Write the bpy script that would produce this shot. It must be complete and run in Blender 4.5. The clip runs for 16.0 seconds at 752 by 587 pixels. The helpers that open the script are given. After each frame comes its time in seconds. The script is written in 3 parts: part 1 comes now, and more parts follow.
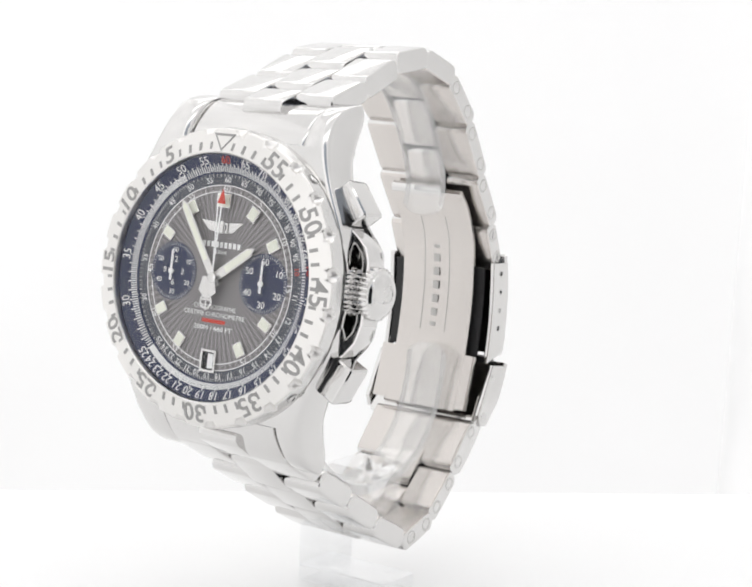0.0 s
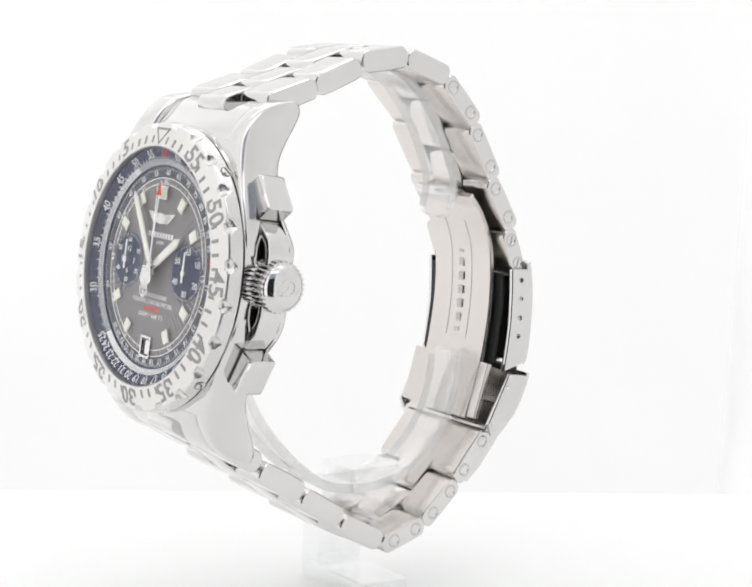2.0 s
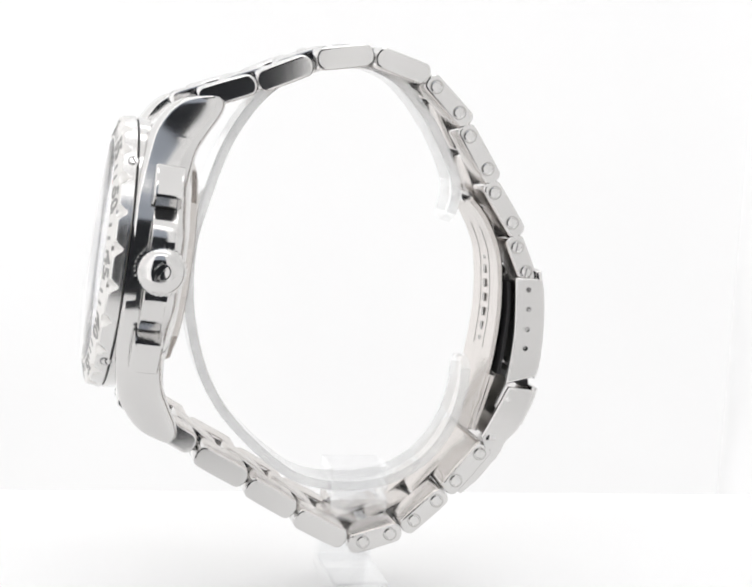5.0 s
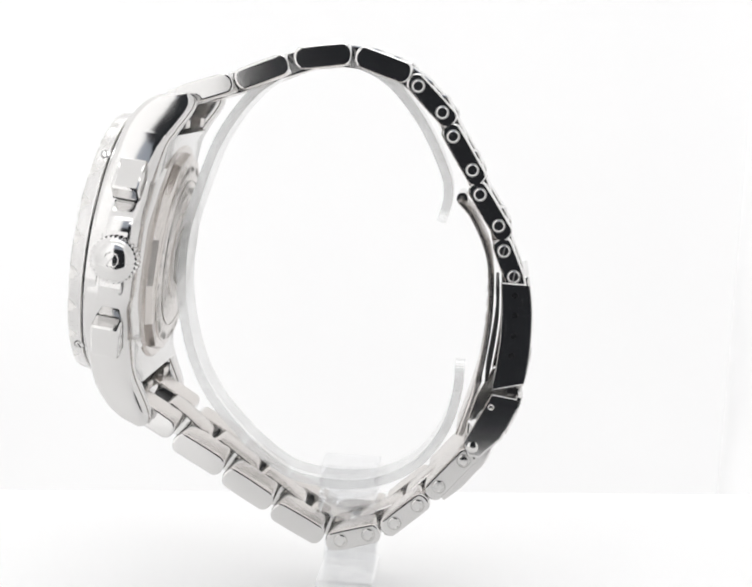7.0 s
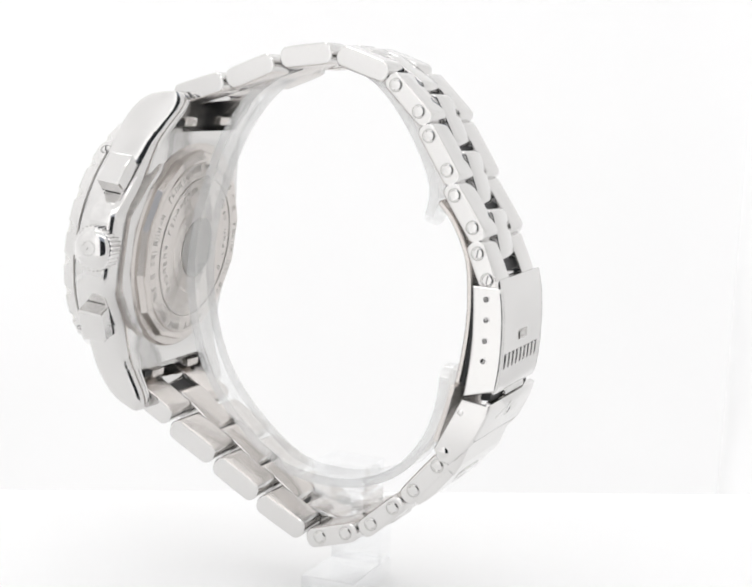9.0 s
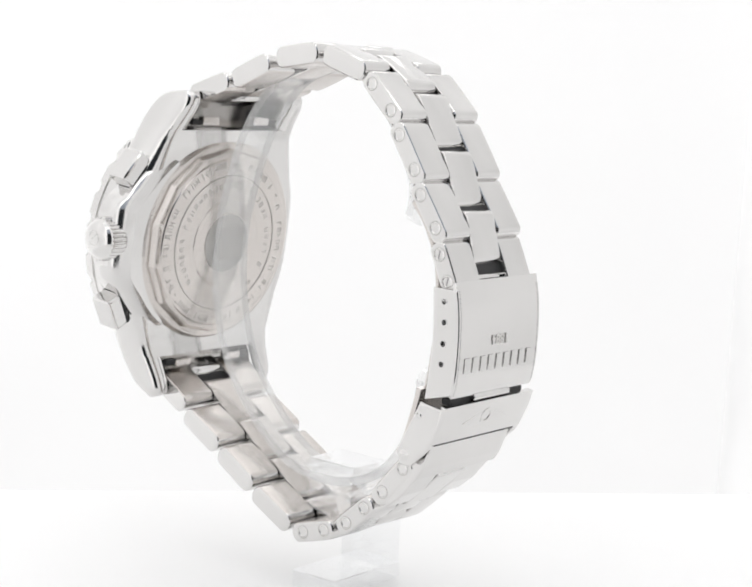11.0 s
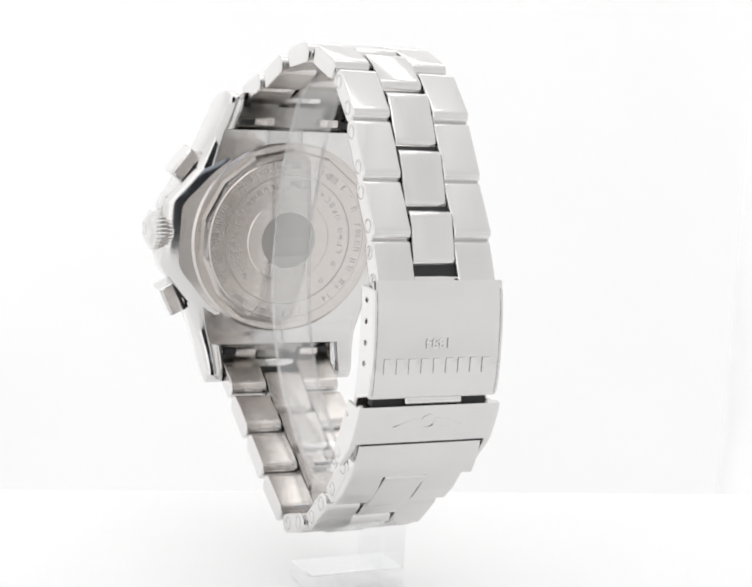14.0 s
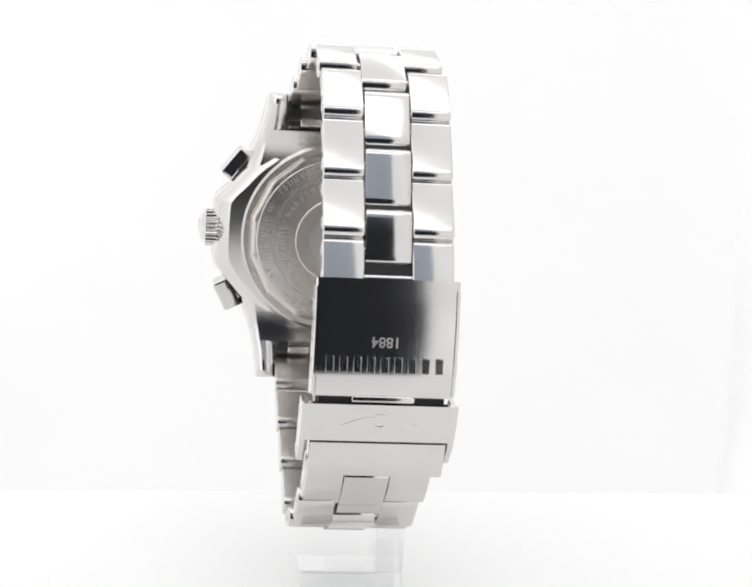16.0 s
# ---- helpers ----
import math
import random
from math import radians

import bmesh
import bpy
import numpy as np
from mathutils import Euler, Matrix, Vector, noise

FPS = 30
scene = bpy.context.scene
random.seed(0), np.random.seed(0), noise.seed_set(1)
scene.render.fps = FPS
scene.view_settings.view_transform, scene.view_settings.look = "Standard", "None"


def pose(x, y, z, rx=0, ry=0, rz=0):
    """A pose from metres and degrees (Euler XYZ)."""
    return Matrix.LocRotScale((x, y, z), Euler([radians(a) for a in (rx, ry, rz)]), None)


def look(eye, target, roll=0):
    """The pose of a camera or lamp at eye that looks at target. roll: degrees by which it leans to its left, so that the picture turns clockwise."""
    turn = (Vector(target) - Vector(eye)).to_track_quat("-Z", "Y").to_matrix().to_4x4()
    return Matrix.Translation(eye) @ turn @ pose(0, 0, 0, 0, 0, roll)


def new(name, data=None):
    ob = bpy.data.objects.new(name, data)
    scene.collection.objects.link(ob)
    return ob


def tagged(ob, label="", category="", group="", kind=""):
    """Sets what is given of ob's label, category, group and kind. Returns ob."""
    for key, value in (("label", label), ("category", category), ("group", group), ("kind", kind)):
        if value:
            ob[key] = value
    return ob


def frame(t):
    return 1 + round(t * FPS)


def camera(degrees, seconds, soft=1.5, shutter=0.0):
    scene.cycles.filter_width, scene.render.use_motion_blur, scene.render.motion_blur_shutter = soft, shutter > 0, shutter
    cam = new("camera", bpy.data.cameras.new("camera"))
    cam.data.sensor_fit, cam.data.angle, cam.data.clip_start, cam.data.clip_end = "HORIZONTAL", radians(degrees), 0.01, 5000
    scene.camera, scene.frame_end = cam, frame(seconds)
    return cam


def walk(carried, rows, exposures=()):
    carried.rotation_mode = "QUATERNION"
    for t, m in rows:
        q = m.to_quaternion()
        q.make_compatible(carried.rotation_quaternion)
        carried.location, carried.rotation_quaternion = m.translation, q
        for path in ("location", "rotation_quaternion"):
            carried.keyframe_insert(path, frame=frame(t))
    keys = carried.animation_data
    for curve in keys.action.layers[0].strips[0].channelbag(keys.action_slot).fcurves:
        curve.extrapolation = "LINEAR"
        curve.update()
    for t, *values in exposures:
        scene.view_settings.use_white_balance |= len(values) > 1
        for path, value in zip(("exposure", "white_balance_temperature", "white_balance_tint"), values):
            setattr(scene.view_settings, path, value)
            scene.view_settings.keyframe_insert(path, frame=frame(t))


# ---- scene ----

# ---- camera: fixed on its support in front of the light tent ----
EYE = Vector((0.0, -0.270, 0.090))
cam = camera(26.7, 16.0, soft=2.1)
CAM_POSE = look(EYE, EYE + Vector((0.00404, 0.99002, -0.14086)), 3.13)
walk(cam, [(0.0, CAM_POSE), (16.0, CAM_POSE)])

# ---- world: a dim room outside the light tent ----
world = bpy.data.worlds.new("dim_room")
scene.world = world
world.use_nodes = True
world.node_tree.nodes["Background"].inputs["Color"].default_value = (0.02, 0.021, 0.024, 1)
world.node_tree.nodes["Background"].inputs["Strength"].default_value = 1.0
scene.view_settings.exposure = 0.1
# Emission of the tent cloths, strips and table; no lamps stand outside.
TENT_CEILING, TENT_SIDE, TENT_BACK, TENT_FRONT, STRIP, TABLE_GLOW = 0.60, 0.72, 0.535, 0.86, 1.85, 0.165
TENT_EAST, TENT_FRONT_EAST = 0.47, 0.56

MM = 0.001
FLOOR_Z = 90.0      # height of the lens over the light table, mm


# ---- materials ----
def material(name):
    m = bpy.data.materials.new(name)
    m.use_nodes = True
    nt = m.node_tree
    return m, nt, nt.nodes["Principled BSDF"]


def node(nt, kind, **values):
    n = nt.nodes.new(kind)
    for key, value in values.items():
        n.inputs[key].default_value = value
    return n


def object_coords(nt, scale=(1, 1, 1)):
    tc = nt.nodes.new("ShaderNodeTexCoord")
    mp = node(nt, "ShaderNodeMapping", Scale=scale)
    nt.links.new(tc.outputs["Object"], mp.inputs["Vector"])
    return mp.outputs["Vector"]


def metal(name, colour, rough, grain=(3000, 3000, 3000), depth=0.02, spread=0.06, smudge=90.0):
    """Steel: fine grain in the relief, smudges and wear in the gloss."""
    m, nt, b = material(name)
    b.inputs["Metallic"].default_value = 1.0
    fine = node(nt, "ShaderNodeTexNoise", Scale=1.0, Detail=3.0)
    nt.links.new(object_coords(nt, grain), fine.inputs["Vector"])
    broad = node(nt, "ShaderNodeTexNoise", Scale=smudge, Detail=4.0, Roughness=0.6)
    nt.links.new(object_coords(nt), broad.inputs["Vector"])
    rr = node(nt, "ShaderNodeMapRange")
    rr.inputs["To Min"].default_value = max(0.02, rough - spread)
    rr.inputs["To Max"].default_value = rough + spread
    nt.links.new(broad.outputs["Fac"], rr.inputs["Value"])
    nt.links.new(rr.outputs["Result"], b.inputs["Roughness"])
    mix = nt.nodes.new("ShaderNodeMix")
    mix.data_type = "RGBA"
    mix.inputs[6].default_value = (*[c * 0.93 for c in colour], 1)
    mix.inputs[7].default_value = (*colour, 1)
    nt.links.new(broad.outputs["Fac"], mix.inputs[0])
    nt.links.new(mix.outputs[2], b.inputs["Base Color"])
    bump = node(nt, "ShaderNodeBump", Strength=depth, Distance=0.0002)
    nt.links.new(fine.outputs["Fac"], bump.inputs["Height"])
    nt.links.new(bump.outputs["Normal"], b.inputs["Normal"])
    return m


def paint(name, colour, rough=0.5, vary=0.08, scale=400.0, coat=0.0):
    m, nt, b = material(name)
    tex = node(nt, "ShaderNodeTexNoise", Scale=scale, Detail=4.0)
    nt.links.new(object_coords(nt), tex.inputs["Vector"])
    mix = nt.nodes.new("ShaderNodeMix")
    mix.data_type = "RGBA"
    mix.inputs[6].default_value = (*[c * (1 - vary) for c in colour], 1)
    mix.inputs[7].default_value = (*[min(1, c * (1 + vary)) for c in colour], 1)
    nt.links.new(tex.outputs["Fac"], mix.inputs[0])
    nt.links.new(mix.outputs[2], b.inputs["Base Color"])
    b.inputs["Roughness"].default_value = rough
    b.inputs["Coat Weight"].default_value = coat
    bump = node(nt, "ShaderNodeBump", Strength=0.05, Distance=0.0001)
    nt.links.new(tex.outputs["Fac"], bump.inputs["Height"])
    nt.links.new(bump.outputs["Normal"], b.inputs["Normal"])
    return m


def clear(name, ior, rough, tint=(1, 1, 1), rise=5.0, haze=0.0):
    """Clear thin-walled plastic or glass: light goes straight through, gloss by Fresnel."""
    m, nt, b = material(name)
    nt.nodes.remove(b)
    see = node(nt, "ShaderNodeBsdfTransparent", Color=(*tint, 1))
    shine = node(nt, "ShaderNodeBsdfGlossy", Color=(1, 1, 1, 1))
    tex = node(nt, "ShaderNodeTexNoise", Scale=120.0, Detail=3.0)
    nt.links.new(object_coords(nt), tex.inputs["Vector"])
    rr = node(nt, "ShaderNodeMapRange")
    rr.inputs["To Min"].default_value = rough * 0.5
    rr.inputs["To Max"].default_value = rough * 1.5
    nt.links.new(tex.outputs["Fac"], rr.inputs["Value"])
    nt.links.new(rr.outputs["Result"], shine.inputs["Roughness"])
    facing = node(nt, "ShaderNodeLayerWeight", Blend=0.5)
    power = node(nt, "ShaderNodeMath")
    power.operation = "POWER"
    power.inputs[1].default_value = rise
    nt.links.new(facing.outputs["Facing"], power.inputs[0])
    base = ((ior - 1) / (ior + 1)) ** 2
    fres = node(nt, "ShaderNodeMapRange")
    fres.inputs["To Min"].default_value = base
    nt.links.new(power.outputs[0], fres.inputs["Value"])
    mix = nt.nodes.new("ShaderNodeMixShader")
    nt.links.new(fres.outputs[0], mix.inputs[0])
    nt.links.new(see.outputs[0], mix.inputs[1])
    nt.links.new(shine.outputs[0], mix.inputs[2])
    milky = nt.nodes.new("ShaderNodeMixShader")
    milky.inputs[0].default_value = haze
    scatter = node(nt, "ShaderNodeBsdfDiffuse", Color=(0.95, 0.95, 0.95, 1))
    nt.links.new(mix.outputs[0], milky.inputs[1])
    nt.links.new(scatter.outputs[0], milky.inputs[2])
    nt.links.new(milky.outputs[0], nt.nodes["Material Output"].inputs["Surface"])
    return m


def frosted(name, amount):
    """Sawn plastic: mostly clear, with a little white scatter."""
    m, nt, b = material(name)
    b.inputs["Base Color"].default_value = (0.95, 0.95, 0.95, 1)
    b.inputs["Roughness"].default_value = 0.6
    tex = node(nt, "ShaderNodeTexNoise", Scale=300.0, Detail=3.0)
    nt.links.new(object_coords(nt), tex.inputs["Vector"])
    rr = node(nt, "ShaderNodeMapRange")
    rr.inputs["To Min"].default_value = amount * 0.6
    rr.inputs["To Max"].default_value = amount * 1.4
    nt.links.new(tex.outputs["Fac"], rr.inputs["Value"])
    nt.links.new(rr.outputs["Result"], b.inputs["Alpha"])
    return m


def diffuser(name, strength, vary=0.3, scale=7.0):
    """White tent cloth that emits in place of lamps outside; noise makes the glow uneven."""
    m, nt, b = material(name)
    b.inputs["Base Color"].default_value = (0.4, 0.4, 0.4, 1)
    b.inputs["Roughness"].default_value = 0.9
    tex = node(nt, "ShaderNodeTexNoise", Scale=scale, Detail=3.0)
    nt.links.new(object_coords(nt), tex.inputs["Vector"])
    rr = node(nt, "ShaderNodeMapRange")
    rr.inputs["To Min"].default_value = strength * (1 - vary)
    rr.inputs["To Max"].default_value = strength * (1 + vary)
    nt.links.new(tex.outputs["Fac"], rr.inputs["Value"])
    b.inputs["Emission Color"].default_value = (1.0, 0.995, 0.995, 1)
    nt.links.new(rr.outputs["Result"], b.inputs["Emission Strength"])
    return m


def sunray(name, colour, rays):
    """Dial lacquer with fine brushed rays running out from its middle (object space of the watch)."""
    m, nt, b = material(name)
    tc = nt.nodes.new("ShaderNodeTexCoord")
    shift = node(nt, "ShaderNodeVectorMath")
    shift.operation = "SUBTRACT"
    shift.inputs[1].default_value = (-0.0466, -0.0026, FLOOR_Z * MM - 0.0317)
    nt.links.new(tc.outputs["Object"], shift.inputs[0])
    sep = nt.nodes.new("ShaderNodeSeparateXYZ")
    nt.links.new(shift.outputs[0], sep.inputs[0])
    at = nt.nodes.new("ShaderNodeMath")
    at.operation = "ARCTAN2"
    nt.links.new(sep.outputs["Y"], at.inputs[0])
    nt.links.new(sep.outputs["Z"], at.inputs[1])
    many = node(nt, "ShaderNodeMath")
    many.operation = "MULTIPLY"
    many.inputs[1].default_value = rays
    nt.links.new(at.outputs[0], many.inputs[0])
    wave = node(nt, "ShaderNodeMath")
    wave.operation = "SINE"
    nt.links.new(many.outputs[0], wave.inputs[0])
    ray = node(nt, "ShaderNodeMapRange")
    ray.inputs["From Min"].default_value = -1.0
    nt.links.new(wave.outputs[0], ray.inputs["Value"])
    mix = nt.nodes.new("ShaderNodeMix")
    mix.data_type = "RGBA"
    mix.inputs[6].default_value = (*[c * 0.72 for c in colour], 1)
    mix.inputs[7].default_value = (*[c * 1.28 for c in colour], 1)
    nt.links.new(ray.outputs["Result"], mix.inputs[0])
    nt.links.new(mix.outputs[2], b.inputs["Base Color"])
    b.inputs["Metallic"].default_value = 0.35
    b.inputs["Roughness"].default_value = 0.42
    bump = node(nt, "ShaderNodeBump", Strength=0.25, Distance=0.0001)
    nt.links.new(ray.outputs["Result"], bump.inputs["Height"])
    nt.links.new(bump.outputs["Normal"], b.inputs["Normal"])
    return m


CASE_STEEL = metal("case_steel", (0.73, 0.72, 0.71), 0.13, depth=0.012, spread=0.035)
STEEL = metal("polished_steel", (0.73, 0.72, 0.71), 0.10, depth=0.008, spread=0.03)
BRUSHED = metal("brushed_steel", (0.68, 0.645, 0.618), 0.24, grain=(900, 200, 9000), depth=0.10)
WALL_STEEL = metal("bezel_wall_steel", (0.73, 0.72, 0.71), 0.24, depth=0.03)
SATIN = metal("satin_steel", (0.79, 0.775, 0.755), 0.30, grain=(6000, 6000, 6000), depth=0.08)
# Darker steel for engraved marks, and for shade in flutes and slots.
ENGRAVED = metal("engraving_and_shade_steel", (0.36, 0.355, 0.35), 0.45, depth=0.15)
# Dull steel for etched marks, and for shade in the pin grooves.
ETCHED = metal("etching_and_shade_steel", (0.52, 0.51, 0.495), 0.4, depth=0.15)
# Near-black colour stands in for shade in gaps and holes; also the date opening.
DARK = paint("gap_shade_and_date_black", (0.012, 0.012, 0.013), 0.5)
DIAL = sunray("grey_dial_lacquer", (0.235, 0.222, 0.226), 84.0)
NAVY = paint("navy_lacquer", (0.018, 0.026, 0.075), 0.35, scale=900)
GREYBLUE = paint("grey_blue_print", (0.075, 0.08, 0.10), 0.45, scale=900)
PRINT = paint("white_print", (0.9, 0.9, 0.9), 0.5)
RED = paint("red_print", (0.62, 0.05, 0.03), 0.45)
LUME = paint("cream_lume", (0.86, 0.87, 0.76), 0.6)
FROSTED = frosted("sawn_acrylic_edge", 0.22)
ACRYLIC = clear("clear_acrylic", 1.9, 0.04, (0.985, 0.988, 0.988), 4.0, 0.07)
BLOCK_ACRYLIC = clear("thick_clear_acrylic", 2.6, 0.05, (0.97, 0.973, 0.976), 2.8, 0.0)
CRYSTAL = clear("sapphire_crystal", 1.3, 0.0, (1, 1, 1), 7.0)
TABLE = paint("white_acrylic_table", (0.74, 0.74, 0.74), 0.35, vary=0.02, scale=30)
glow = TABLE.node_tree.nodes["Principled BSDF"].inputs
glow["Emission Color"].default_value = (1.0, 0.995, 0.995, 1)
glow["Emission Strength"].default_value = TABLE_GLOW     # emits in place of light from below, lifting the watch's shadow
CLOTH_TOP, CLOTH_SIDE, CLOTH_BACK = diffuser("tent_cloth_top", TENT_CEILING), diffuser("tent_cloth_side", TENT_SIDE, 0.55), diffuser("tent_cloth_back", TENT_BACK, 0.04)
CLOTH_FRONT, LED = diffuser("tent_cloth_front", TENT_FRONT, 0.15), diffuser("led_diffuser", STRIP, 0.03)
# East cloths emit less than the west ones, for greyer reflections in the steel.
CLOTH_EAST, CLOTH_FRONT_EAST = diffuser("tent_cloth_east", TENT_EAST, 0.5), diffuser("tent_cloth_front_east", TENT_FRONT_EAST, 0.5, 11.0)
GREY = paint("grey_blue_reflection_panel", (0.30, 0.33, 0.38), 0.8, vary=0.1, scale=15)
WHITE = paint("white_tent_cloth", (0.75, 0.75, 0.75), 0.9, vary=0.03, scale=40)


# ---- mesh helpers, all in mm ----
def finish(bm, name, angle=32):
    bmesh.ops.recalc_face_normals(bm, faces=bm.faces[:])
    me = bpy.data.meshes.new(name)
    bm.to_mesh(me)
    bm.free()
    me.polygons.foreach_set("use_smooth", [True] * len(me.polygons))
    me.set_sharp_from_angle(angle=radians(angle))
    # broad flat faces stay flat beside their rounded edges
    sharp = me.attributes.get("sharp_edge") or me.attributes.new("sharp_edge", "BOOLEAN", "EDGE")
    whole = sum(p.area for p in me.polygons)
    for p in me.polygons:
        if p.loop_total > 4 or p.area > 0.08 * whole:
            for k in p.loop_indices:
                sharp.data[me.loops[k].edge_index].value = True
    return me


# watch space: the axis of the turntable is the z axis, the table is z = 0
UP = Matrix.Translation((0, 0, FLOOR_Z * MM)) @ Matrix.Scale(MM, 4)


def part(name, bm, mat, parent, label="", m=None, angle=32):
    bmesh.ops.transform(bm, matrix=UP @ (m or Matrix()), verts=bm.verts[:])
    ob = new(name, finish(bm, name, angle))
    ob.data.materials.append(mat)
    ob.parent = parent
    if label:
        tagged(ob, label)
    return ob


def prism(poly, lo, hi, bevel=0.0, seg=2, axis="y"):
    """A polygon (x, z) drawn along y from lo to hi; or (x, y) along z."""
    bm = bmesh.new()
    at = (lambda p, d: (p[0], d, p[1])) if axis == "y" else (lambda p, d: (p[0], p[1], d))
    a = [bm.verts.new(at(p, lo)) for p in poly]
    b = [bm.verts.new(at(p, hi)) for p in poly]
    ends = [bm.faces.new(a), bm.faces.new(b[::-1])]
    for i in range(len(poly)):
        j = (i + 1) % len(poly)
        bm.faces.new((a[i], b[i], b[j], a[j]))
    bmesh.ops.recalc_face_normals(bm, faces=bm.faces[:])
    if bevel:
        edges = list({e for f in ends for e in f.edges})
        bmesh.ops.bevel(bm, geom=edges, offset=bevel, segments=seg, affect="EDGES", profile=0.6)
    return bm


def block(size, centre=(0, 0, 0), bevel=0.0, seg=2):
    bm = bmesh.new()
    bmesh.ops.create_cube(bm, size=1.0, matrix=Matrix.Translation(centre) @ Matrix.Diagonal((*size, 1)))
    if bevel:
        bmesh.ops.bevel(bm, geom=bm.edges[:], offset=bevel, segments=seg, affect="EDGES", profile=0.6)
    return bm


def lathe(profile, seg=96, shape=None, close=False):
    """Rings of (radius, height) round z; shape(angle, radius, height) may change the radius."""
    bm = bmesh.new()
    rings = []
    for r, h in profile:
        ring = []
        for k in range(seg):
            a = 2 * math.pi * k / seg
            rr = shape(a, r, h) if shape else r
            ring.append(bm.verts.new((rr * math.sin(a), rr * math.cos(a), h)))
        rings.append(ring)
    pairs = list(zip(rings, rings[1:])) + ([(rings[-1], rings[0])] if close else [])
    for p, q in pairs:
        for k in range(seg):
            j = (k + 1) % seg
            bm.faces.new((p[k], p[j], q[j], q[k]))
    if not close:
        bm.faces.new(rings[0]), bm.faces.new(rings[-1])
    return bm


def join(*bms):
    out = bmesh.new()
    for b in bms:
        me = bpy.data.meshes.new("joined")
        b.to_mesh(me)
        b.free()
        out.from_mesh(me)
        bpy.data.meshes.remove(me)
    return out


def loft(sections):
    bm = bmesh.new()
    rings = [[bm.verts.new(p) for p in s] for s in sections]
    for p, q in zip(rings, rings[1:]):
        for k in range(len(p)):
            j = (k + 1) % len(p)
            bm.faces.new((p[k], p[j], q[j], q[k]))
    bm.faces.new(rings[0]), bm.faces.new(rings[-1])
    bmesh.ops.recalc_face_normals(bm, faces=bm.faces[:])
    return bm


def lettering(text, size, depth=0.06, weight=0.0):
    cu = bpy.data.curves.new("lettering", "FONT")
    cu.body, cu.size, cu.align_x, cu.align_y, cu.extrude, cu.resolution_u, cu.offset = text, size, "CENTER", "CENTER", depth, 3, weight
    ob = bpy.data.objects.new("lettering", cu)
    me = bpy.data.meshes.new_from_object(ob)
    bm = bmesh.new()
    bm.from_mesh(me)
    bpy.data.objects.remove(ob), bpy.data.curves.remove(cu), bpy.data.meshes.remove(me)
    return bm


def move(bm, m):
    bmesh.ops.transform(bm, matrix=m, verts=bm.verts[:])
    return bm


def capsule(a, b, thick, seg=12, flat=0.75, crown=0.05):
    """Outline of a link's side: slightly crowned flanks and rounded ends between the far points a and b."""
    a, b = Vector(a), Vector(b)
    d = (b - a).normalized()
    n = Vector((-d.y, d.x))
    h, e = thick / 2, thick / 2 * flat
    span = (b - a).length - 2 * e
    pts = []
    for end, s in ((b, 1), (a, -1)):
        for k in range(seg + 1):
            t = math.pi * k / seg - math.pi / 2
            pts.append(end - d * s * e + d * s * e * math.cos(t) + n * s * (h - crown) * math.sin(t))
        for f in (0.05, 0.35, 0.65, 0.95):
            pts.append(end - d * s * (e + span * f) + n * s * (h - crown + crown * 4 * f * (1 - f)))
    return [tuple(p) for p in pts]


def interp(table, x):
    return float(np.interp(x, [p[0] for p in table], [p[1] for p in table]))


def smooth_line(pts, steps=6):
    """Catmull-Rom curve through 2D points."""
    p = [Vector(q) for q in pts]
    p = [2 * p[0] - p[1]] + p + [2 * p[-1] - p[-2]]
    out = []
    for i in range(1, len(p) - 2):
        for k in range(steps):
            t = k / steps
            out.append(0.5 * ((2 * p[i]) + (p[i + 1] - p[i - 1]) * t + (2 * p[i - 1] - 5 * p[i] + 4 * p[i + 1] - p[i + 2]) * t * t
                              + (3 * p[i] - p[i - 1] - 3 * p[i + 1] + p[i + 2]) * t ** 3))
    return [tuple(q) for q in out] + [tuple(p[-2])]


def strip(line, thick):
    """Closed outline of a bent plate: the line and the same line set inward by thick."""
    v = [Vector(q) for q in line]
    back = []
    for i, q in enumerate(v):
        d = (v[min(i + 1, len(v) - 1)] - v[max(i - 1, 0)]).normalized()
        back.append(q + Vector((-d.y, d.x)) * thick)
    return [tuple(q) for q in v] + [tuple(q) for q in back[::-1]]


# ---- the light tent ----
def panel(name, size, centre, mat, label):
    bm = block([s * 1000 for s in size], [c * 1000 for c in centre])
    bmesh.ops.transform(bm, matrix=Matrix.Scale(MM, 4), verts=bm.verts[:])
    ob = new(name, finish(bm, name))
    ob.data.materials.append(mat)
    return tagged(ob, label, "wall" if "wall" in name else name, kind="structure")


